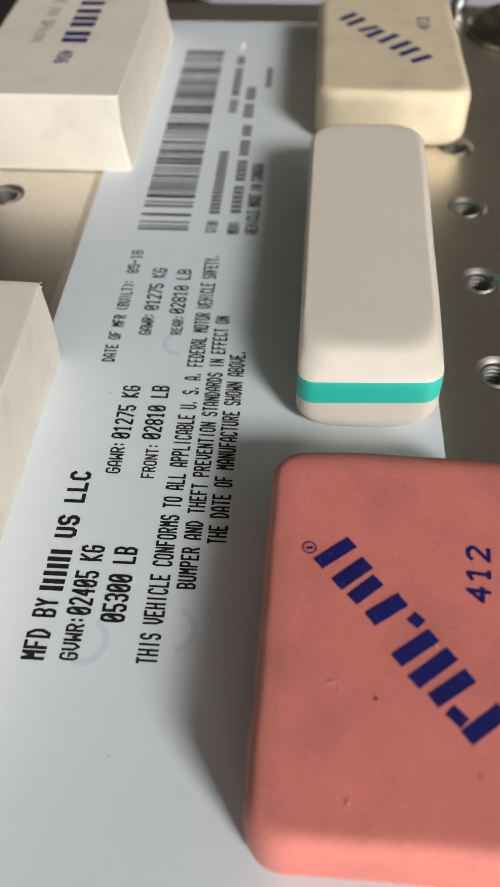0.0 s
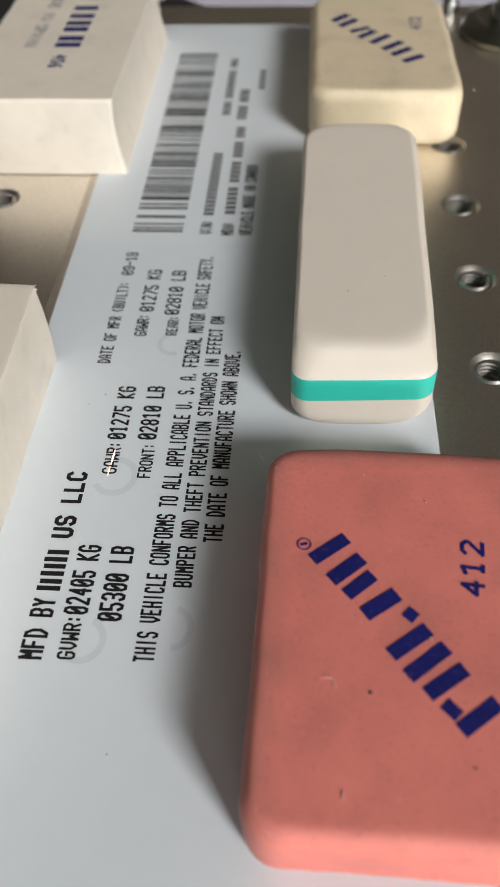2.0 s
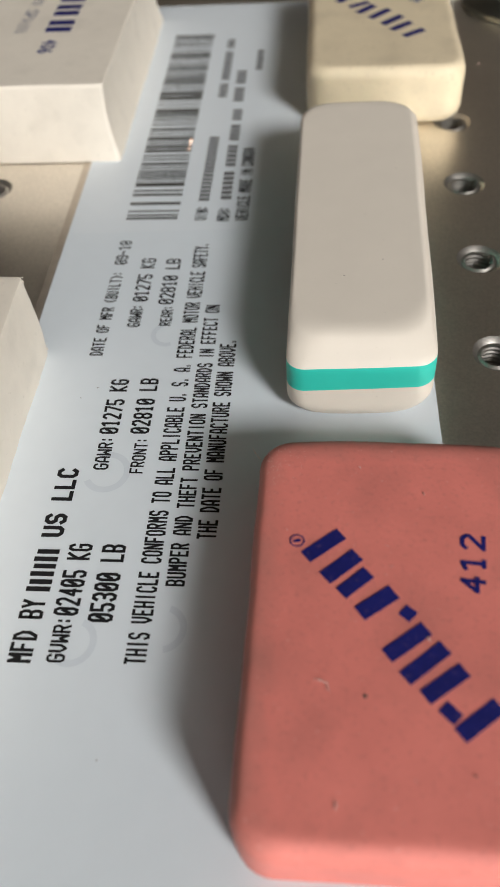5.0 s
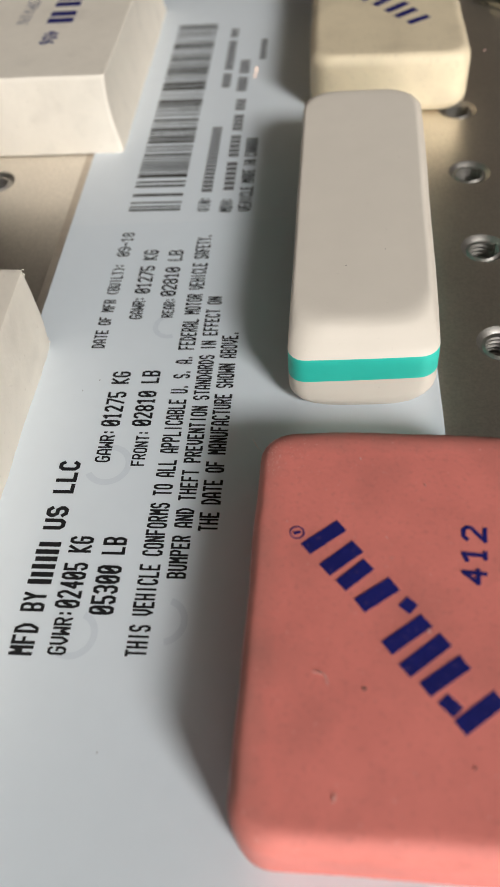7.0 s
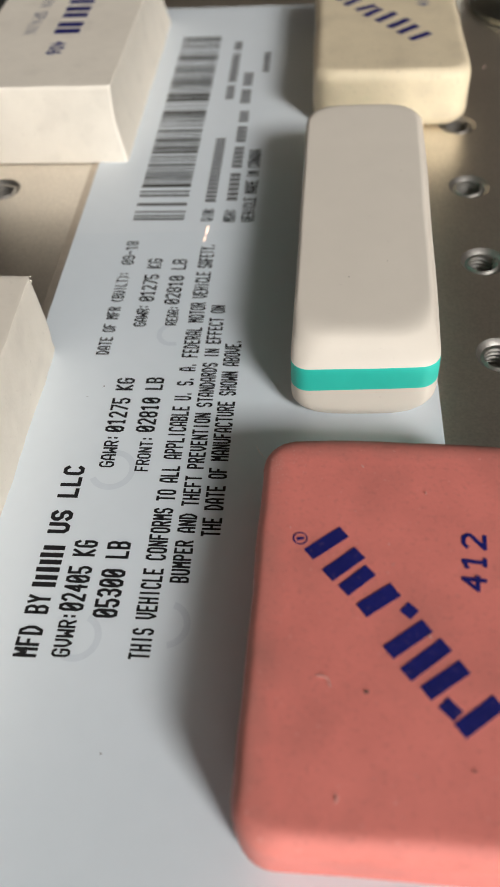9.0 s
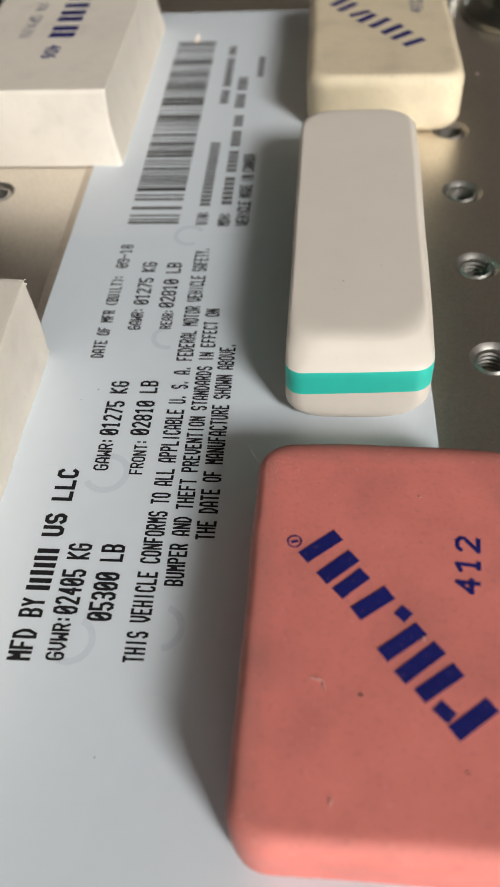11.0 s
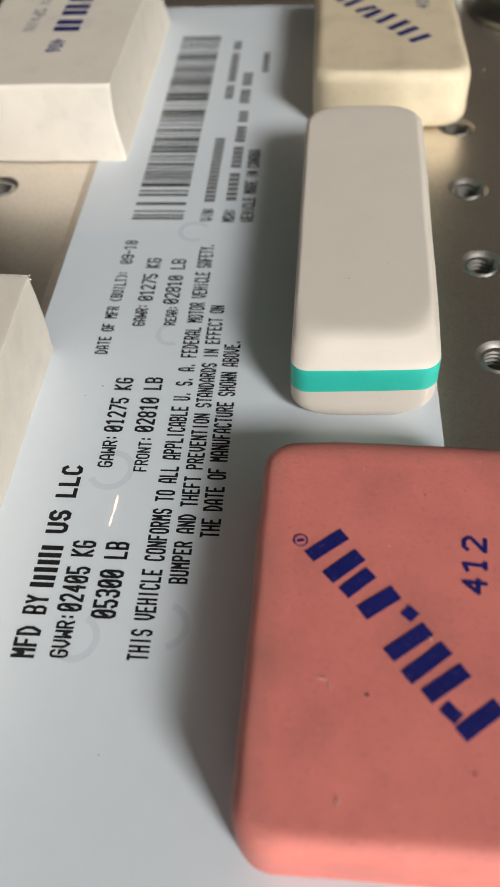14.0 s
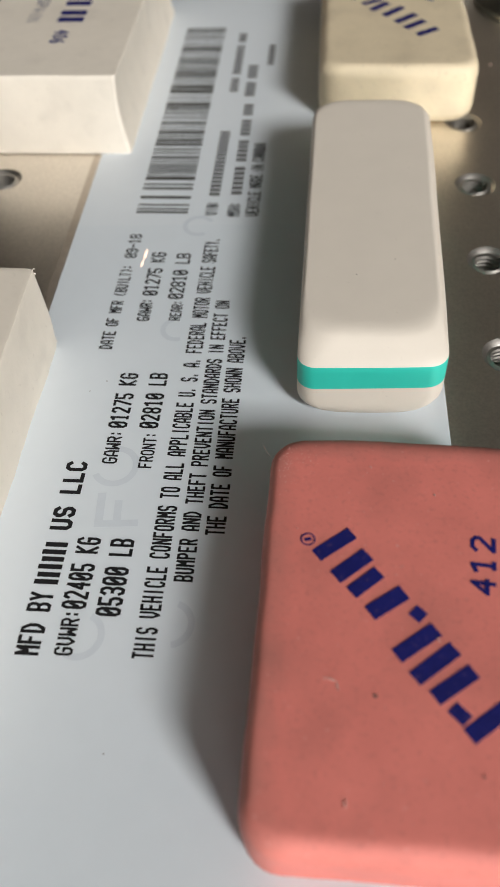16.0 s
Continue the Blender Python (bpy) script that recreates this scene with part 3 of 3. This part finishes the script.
def pink_eraser():
    e = thing("eraser", "worn pink rubber eraser with slanted blue print", "eraser", group="erasers holding the label")
    cx, cy, top = 13.1, 47.45, 12.64
    v, f = soft_block(34.2, 50.4, 4.2, rounded_profile(12.6, 2.8), 0.3, 0.10, 3.0, rough=0.05, side=0.45, end=0.7, segs=26)
    # the far end is worn round
    v = [(x, y - max(0.0, y / 24.8) ** 4 * 1.1 * (x / 17.1) ** 4, z) for x, y, z in v]
    c, s = math.cos(radians(-0.9)), math.sin(radians(-0.9))
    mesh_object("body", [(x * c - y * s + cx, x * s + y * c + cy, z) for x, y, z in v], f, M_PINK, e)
    v, f = slab(outline(0.2, 0.17, 0.12, 3, 2), 0, 0.08)
    # the smaller one is a pit, its shade drawn as dark colour
    for sx, sy, size in ((8.9, 37.6, 1.0), (19.0, 30.3, 0.55)):
        mesh_object("dark_speck", [(x * size + sx, y * size + sy, z + top) for x, y, z in v], f, M_SPECK, e)
    print_bars([((2.6, 53.8), (6.8, 57.1), 1.75), ((4.8, 51.1), (8.6, 54.3), 1.9), ((6.6, 49.2), (9.8, 52.0), 1.7), ((8.6, 46.8), (12.5, 49.6), 1.9),
                ((11.3, 42.0), (15.7, 45.3), 1.75), ((13.3, 47.5), (14.4, 46.5), 1.5), ((13.0, 39.6), (17.5, 43.2), 1.75),
                ((14.9, 37.7), (19.2, 40.8), 1.75), ((18.0, 34.0), (22.2, 37.2), 1.75), ((16.6, 36.9), (18.0, 35.5), 1.5)], top, M_BLUE, e)
    for k, ch in enumerate("412"):
        a = radians(84)
        print_on("digit", stroke_line(ch, 2.77, 2.9, 0.78, 0.17), (22.6 + 2.77 * k * math.cos(a), 49.2 + 2.77 * k * math.sin(a)), 84, top + 0.05, M_BLUE, e)
    grains, rnd = [], random.Random(21)
    for k in range(170):
        x, y, r = -2.4 + abs(rnd.gauss(0, 3.0)), 70.2 - abs(rnd.gauss(0, 3.5)), rnd.uniform(0.02, 0.05)
        if k % 4 == 0:
            x, y = rnd.uniform(-2, 28), rnd.uniform(26, 70)
        pts = [(x + r * rnd.uniform(0.6, 1.3) * math.cos(q * 1.256), y + r * rnd.uniform(0.6, 1.3) * math.sin(q * 1.256), top - 0.05) for q in range(5)]
        grains.append((pts + [(x, y, top + r * 0.5)], [(q, (q + 1) % 5, 5) for q in range(5)]))
    v, f = join(grains)
    tagged(mesh_object("rubber_dust", v, f, M_CRUMB, e, smooth=False), "fine pale rubber dust", kind="stuff")
    v, f = join([ring_outline(1.6, 56.0, 0.72, 0.16, top + 0.05), tilted_bar((1.2, 55.9), (2.0, 56.1), 0.35, top)])
    mesh_object("round_mark", v, f, M_BLUE, e, smooth=False)
    return e


def striped_eraser():
    e = thing("eraser", "long white rounded eraser with a teal middle layer", "eraser", group="erasers holding the label")
    low = [p for p in rounded_profile(14.0, 3.8) if p[1] < 6.2] + [(0.0, 6.2)]
    high = [(0.0, 10.6), (0.2, 11.0), (0.6, 11.5), (1.2, 12.1), (1.9, 12.7), (2.5, 13.4), (3.1, 13.75), (3.8, 13.95), (4.6, 14.0)]
    layer = [(0.0, 6.2), (0.0, 7.6), (0.0, 9.1), (0.0, 10.6)]
    e.matrix_world = pose(11.1 * MM, 123.1 * MM, 0)
    for name, pr, mat, lab in (("lower_layer", low, M_WHITE, ""), ("upper_layer", high, M_WHITE, ""), ("stripe", layer, M_TEAL, "teal rubber layer")):
        top = name == "upper_layer"
        v, f = soft_block(22.8, 72.8, 2.9, pr, 0.2, 0.06, 8.0, side=0.30 if top else 0.9, end=1.35 if top else 0.5, rear=0.4 if top else 1.0, turn=0.9)
        # the layers were pressed a little aslant
        v = [(x, y, z + 0.035 * x * min(1.0, z / 4.0, max(0.0, 14.0 - z) / 3.5)) for x, y, z in v]
        # and the foot of the near end bulges
        v = [(x, y - max(0.0, -y / 36.4) ** 3 * 0.9 * (1 - (x / 11.4) ** 2) * max(0.0, 1 - z / 6.2), z) for x, y, z in v]
        v = [(x * (1 + 0.03 * y / 35) + 0.022 * y - max(0.0, z - 10.6) * 0.16, y + 0.02 * x, z) for x, y, z in v]
        mesh_object(name, v, f, mat, e, lab)
    return e


def cream_eraser():
    e = thing("eraser", "yellowed cream rubber eraser with slanted blue print", "eraser", group="erasers holding the label")
    cx, cy = 18.5, 202.8
    v, f = soft_block(34.6, 56.4, 5.0, rounded_profile(12.8, 2.7), 0.25, 0.08, 14.0, rough=0.02, side=0.8, end=0.6)
    mesh_object("body", [(x + cx, y + cy, z) for x, y, z in v], f, M_CREAM, e)
    top = 12.84
    print_bars([((22.9, 190.0), (27.6, 193.2), 1.8), ((20.4, 193.5), (25.0, 197.3), 1.8), ((18.4, 196.6), (23.2, 200.9), 1.9),
                ((15.8, 200.2), (20.4, 204.8), 1.8), ((11.0, 206.9), (15.8, 209.4), 1.6), ((13.0, 203.4), (17.0, 207.4), 1.8),
                ((8.4, 210.2), (12.6, 214.4), 1.8), ((6.6, 213.4), (10.6, 217.4), 1.8)], top, M_BLUE, e)
    print_on("number", type_line("412", 8.0, 3.1, BOLD_GLYPHS, 0.85), (28.6, 207.8), 88, top + 0.05, M_GREYBLUE, e)
    return e


def block_profile(height, flare, waist):
    """Side of a cut block: sharp edges, wider at its foot, drawn in at the middle."""
    out = []
    for k in range(13):
        s = k / 12
        out.append((flare * (1 - (1 - s) ** 2.2) + waist * math.sin(math.pi * s), height * s))
    out[0] = (out[0][0] + 0.2, 0.0)
    last = out.pop()
    return out + [(last[0], height - 0.12), (last[0] + 0.04, height - 0.03), (last[0] + 0.14, height)]


def block_eraser(right, end, back, label, printed, h=16.85, flare=1.0, rough=0.04, waist=0.7, coarse=0.05):
    """A large oblong block; right: its right side, end: the end seen, back: whether it runs to +y from there."""
    e = thing("eraser", label, "eraser", group="erasers holding the label")
    w, l = 37.0, 74.0
    cx, cy = right - w / 2, end + (l / 2 if back else -l / 2)
    v, f = soft_block(w, l, 1.0, block_profile(h, flare, waist), 0.25, 0.08, right + end, rough=rough, segs=70, coarse=coarse)
    mesh_object("body", [(x + cx, y + cy, z) for x, y, z in v], f, M_BLOCK, e).data.set_sharp_from_angle(angle=radians(38))
    if printed:
        top = h + 0.04
        bars = []
        for y, two in ((219.0, True), (211.5, False), (206.5, False), (198.5, True), (189.6, True)):
            bars.append(((-58.8, y), (-52.8, y), 2.4))
            if two:
                bars.append(((-58.8, y + 3.6), (-52.8, y + 3.6), 2.4))
        print_bars(bars, top, M_BLUE, e)
        print_on("number", type_line("406", 7.0, 3.4, BOLD_GLYPHS, 0.85), (-57.8, 184.3), -92, top + 0.05, M_DULLBLUE, e)
        print_on("text_line", type_line("MADE IN SPAIN", 33.0, 3.0, THIN_GLYPHS, 0.85), (-65.6, 221.5), -91, top + 0.05, M_GREYBLUE, e, "faint grey lettering")
    else:
        grains = []
        rnd = random.Random(9)
        for k in range(170):
            x, r = right - 0.8 - 14 * rnd.random(), rnd.uniform(0.06, 0.16)
            y, z = end - 0.35 + rnd.uniform(-0.2, 0.2), h - rnd.uniform(0.0, 0.25)
            if k % 3 == 2:
                r *= 1.15
                x, y, z = right - 0.35 + rnd.uniform(-0.2, 0.2), end - 0.35 + rnd.uniform(-0.2, 0.2), h * rnd.random() ** 1.3
            elif k % 3 == 1:
                x, y, z = right - 0.3 + rnd.uniform(-0.2, 0.2), end - 30 * rnd.random(), h - rnd.uniform(0.0, 0.3)
            corners = [(x + r * rnd.uniform(0.6, 1.1) * a, y + r * rnd.uniform(0.6, 1.1) * b, z + r * c) for a, b, c in
                       ((1, 0, 0), (-1, 0, 0), (0, 1, 0), (0, -1, 0), (0, 0, 1), (0, 0, -1))]
            grains.append((corners, [(0, 2, 4), (2, 1, 4), (1, 3, 4), (3, 0, 4), (2, 0, 5), (1, 2, 5), (3, 1, 5), (0, 3, 5)]))
        v, f = join(grains)
        tagged(mesh_object("rubber_grain", v, f, M_BLOCK, e), kind="stuff")
    return e


pink_eraser()
striped_eraser()
cream_eraser()
block_eraser(-39.6, 161.6, True, "large off-white block eraser with blue print", True)
block_eraser(-41.9, 101.1, False, "large off-white block eraser with crumbly edges", False, 16.2, 0.0, 0.09, -0.15, 0.10)

# ---------------- crumbs and dust ----------------
def thread(points, r, material, name, label, category, seg=6):
    """A thin bent crumb along the given points."""
    pts = [Vector(p) for p in points]
    verts, faces = [], []
    for k, p in enumerate(pts):
        d = (pts[min(k + 1, len(pts) - 1)] - pts[max(k - 1, 0)]).normalized()
        u = d.cross(Vector((0, 0, 1))).normalized()
        w = u.cross(d)
        rr = r * (0.55 if k in (0, len(pts) - 1) else 1.0)
        verts += [tuple(p + (u * math.cos(2 * math.pi * i / seg) + w * math.sin(2 * math.pi * i / seg)) * rr) for i in range(seg)]
    for k in range(len(pts) - 1):
        faces += [(k * seg + i, k * seg + (i + 1) % seg, (k + 1) * seg + (i + 1) % seg, (k + 1) * seg + i) for i in range(seg)]
    faces += [tuple(range(seg)), tuple(range((len(pts) - 1) * seg, len(pts) * seg))]
    return tagged(mesh_object(name, verts, faces, material), label, category, "crumbs on the erasers")


CRUMB = "tiny pale shred of rubber on the pink eraser"
thread([(3.6, 39.2, 12.68), (4.3, 39.1, 12.72), (4.9, 38.9, 12.72), (5.1, 38.3, 12.7), (5.2, 37.9, 12.66)], 0.07, M_CRUMB, "eraser_crumb", CRUMB, "crumb")
thread([(5.75, 27.5, 12.66), (5.8, 27.1, 12.7), (5.7, 26.7, 12.66)], 0.1, M_CRUMB, "eraser_crumb", CRUMB, "crumb")
thread([(15.7, 44.3, 12.76), (15.8, 44.0, 12.78), (15.95, 43.8, 12.76)], 0.13, M_CRUMB, "eraser_crumb", CRUMB, "crumb")
thread([(16.8, 63.2, 12.7), (16.9, 62.9, 12.72)], 0.12, M_CRUMB, "eraser_crumb", CRUMB, "crumb")
thread([(9.1, 67.2, 12.68), (9.3, 67.0, 12.71), (9.35, 66.8, 12.68)], 0.06, M_CRUMB, "eraser_crumb", CRUMB, "crumb")
thread([(11.9, 55.6, 12.68), (12.1, 55.5, 12.72)], 0.09, M_CRUMB, "eraser_crumb", CRUMB, "crumb")
thread([(0.3, 57.6, 12.66), (0.4, 57.4, 12.7)], 0.08, M_CRUMB, "eraser_crumb", CRUMB, "crumb")
thread([(-3.75, 52.2, 11.0), (-3.8, 51.9, 11.1)], 0.1, M_CRUMB, "eraser_crumb", CRUMB, "crumb")
thread([(-3.6, 70.6, 9.4), (-4.3, 71.2, 10.0), (-4.7, 71.7, 10.6)], 0.03, M_CRUMB, "eraser_crumb", CRUMB, "crumb")

dust_v, dust_f = [], []
rng = random.Random(5)


def dust(x, y, z, r):
    o = len(dust_v)
    a0 = rng.random() * 6
    pts = [(x + r * rng.uniform(0.6, 1.2) * math.cos(a0 + k * 1.047), y + r * rng.uniform(0.6, 1.2) * math.sin(a0 + k * 1.047)) for k in range(6)]
    dust_v.extend([(a, b, z) for a, b in pts] + [(x, y, z + r * 0.8)])
    dust_f.extend([(o + k, o + (k + 1) % 6, o + 6) for k in range(6)])


dust(43.4, 204.0, PLATE_TOP, 0.35)
for k in range(30):
    dust(rng.uniform(24, 48), rng.uniform(84, 235), PLATE_TOP, rng.choice((0.05, 0.07, 0.1)))
for k in range(8):
    dust(rng.uniform(-78, -48), rng.uniform(112, 160), PLATE_TOP, 0.13)
tagged(mesh_object("dust", dust_v, dust_f, M_CRUMB, smooth=False), "scattered pale rubber dust on the metal plate", "dust", kind="stuff")
dust_v, dust_f = [], []
for x, y, z, r in ((-31.9, 92.6, 0.016, 0.14), (-21.0, 33.9, 0.016, 0.1), (-34.3, 90.3, 0.016, 0.1)):
    dust(x, y, z, r)
tagged(mesh_object("specks", dust_v, dust_f, M_SPECK, smooth=False), "few dark specks of dirt on the label", "dust", kind="stuff")
dust_v, dust_f = [], []
# bumps and pits in the rubber, their shade put in as grey
for x, y, z, r in ((7.9, 103.4, 14.0, 0.22), (14.0, 107.4, 14.0, 0.15), (1.9, 95.3, 13.88, 0.18), (15.7, 91.6, 13.28, 0.16)):
    dust(x, y, z, r)
tagged(mesh_object("eraser_specks", dust_v, dust_f, M_GREY_SPECK, smooth=False), "few small bumps and pits coloured greyish on the white eraser", "dust", kind="stuff")

# ---------------- laser spot and its marks ----------------
laser = thing("laser_spot", "glowing pink-white laser spot moving over the label", "laser spot")
for name, dx, dy, w, l in (("streak", 0.0, 1.0, 0.27, 3.2), ("tail", -0.2, -1.8, 0.18, 2.0)):
    v, f = slab([(0, -l / 2), (w * 0.4, -l / 5), (w / 2, l / 6), (0, l / 2), (-w / 2, l / 6), (-w * 0.4, -l / 5)], 0.0, 0.08)
    mesh_object(name, [(x + dx + 0.05 * y, y + dy, z) for x, y, z in v], f, M_LASER, laser, smooth=False)


def ring_mark(cx, cy, r, t, open_from=0, open_to=360):
    n = 30
    pts = []
    for i in range(n + 1):
        a = radians(open_from + (open_to - open_from) * i / n)
        pts += [(cx + r * math.cos(a), cy + r * math.sin(a) * 1.05, 0.0), (cx + (r - t) * math.cos(a), cy + (r - t) * math.sin(a) * 1.05, 0.0)]
    faces = [(2 * i, 2 * i + 1, 2 * i + 3, 2 * i + 2) for i in range(n)]
    return tagged(mesh_object("etched_ring", pts, faces, M_FAINT, smooth=False), "faint grey laser-etched ring on the white label", "laser mark", "etched marks")


MARK_Z = 0.03 * MM
for cx, cy, r, a, b in ((-26.9, 48.2, 3.2, -120, 70), (-22.0, 105.4, 2.9, 110, 290), (-15.6, 50.4, 3.2, -80, 75)):
    ring_mark(cx, cy, r, 0.9, a, b).location.z = MARK_Z
ring_c = ring_mark(-27.3, 75.3, 3.6, 1.0, -150, 120)
ring_d = ring_mark(-21.6, 135.4, 3.2, 0.9, 30, 300)
comb = thing("etched_mark", "faint grey laser-etched strokes on the white label", "laser mark", group="etched marks")
for quad in ([(-28.4, 64.4), (-22.2, 64.9), (-22.3, 66.0), (-28.5, 65.5)], [(-28.5, 65.5), (-27.3, 65.6), (-27.7, 70.4), (-28.9, 70.3)],
             [(-25.9, 65.7), (-24.8, 65.8), (-25.1, 69.2), (-26.2, 69.1)]):
    v, f = slab(quad, -0.02, 0.0)
    mesh_object("stroke", v, f, M_FAINT, comb, smooth=False)

LASER = [(0,-19.4,227.5),(0.3,-19.9,226.7),(0.6,-21.0,228.7),(0.8,-22.5,229.9),(0.9,-24.9,76.5),(1.2,-26.1,76.0),(1.5,-26.7,75.9),(1.7,-27.3,77.5),(2.1,-28.5,78.2),(2.5,-30.0,79.1),(2.9,-31.7,78.5),(3.1,-31.0,77.2),(3.3,-32.0,75.9),(3.4,-21.3,162.3),(3.5,-23.0,166.5),(3.7,-23.4,165.1),(3.9,-23.6,166.4),(4.2,-24.8,168.2),(6.3,-10.2,196.8),(7,-12.4,196.8),(7.5,-15.2,196.9),(8,-16.0,197.7),(8.3,-18.1,198.0),(8.4,-18.2,134.6),(8.6,-18.6,135.2),(9,-19.2,134.8),(9.2,-19.6,134.3),(11.3,-29.7,227.2),(11.6,-30.4,228.8),(12,-31.3,224.4),(12.5,-33.3,226.7),(12.8,-34.6,227.1),(13.2,-35.9,227.3),(13.3,-22.6,66.6),(13.5,-23.7,66.5),(13.8,-24.8,66.9),(14.1,-25.7,68.6),(14.5,-27.0,68.2),(14.8,-28.7,67.8),(15.3,-28.9,69.4),(15.4,-27.6,124.4),(15.8,-30.1,124.6),(16,-30.8,125.0)]


def motions():
    rows = []
    for k, (t, x, y) in enumerate(LASER):
        if k and abs(y - LASER[k - 1][2]) > 20 and t - LASER[k - 1][0] > 0.15:
            px, py = LASER[k - 1][1:]
            rows += [(t - 1.1, pose(px * MM, py * MM, INK_Z * MM)), (t - 1.0, pose(px * MM, py * MM, INK_Z * MM))]
            rows += [(t - 0.9, pose(x * MM, y * MM, INK_Z * MM)), (t - 0.8, pose(x * MM, y * MM, INK_Z * MM))]
        elif k and abs(y - LASER[k - 1][2]) < 20:
            # one row each tenth of a second, so that a jump doesn't swing out before it
            t0, x0, y0 = LASER[k - 1]
            n = round((t - t0) / 0.1)
            rows += [(t0 + (t - t0) * i / n, pose((x0 + (x - x0) * i / n) * MM, (y0 + (y - y0) * i / n) * MM, INK_Z * MM)) for i in range(1, n)]
        rows.append((t, pose(x * MM, y * MM, INK_Z * MM)))
    walk(laser, rows)
    # the marks come up through the surface while the spot dwells on them
    for ob, a, b in ((ring_c, 0.9, 3.3), (ring_d, 8.4, 10.4), (comb, 13.3, 15.3)):
        walk(ob, [(0.0, pose(0, 0, -0.15 * MM)), (a, pose(0, 0, -0.15 * MM)), ((a + b) / 2, pose(0, 0, MARK_Z)), (16.0, pose(0, 0, MARK_Z))])


motions()
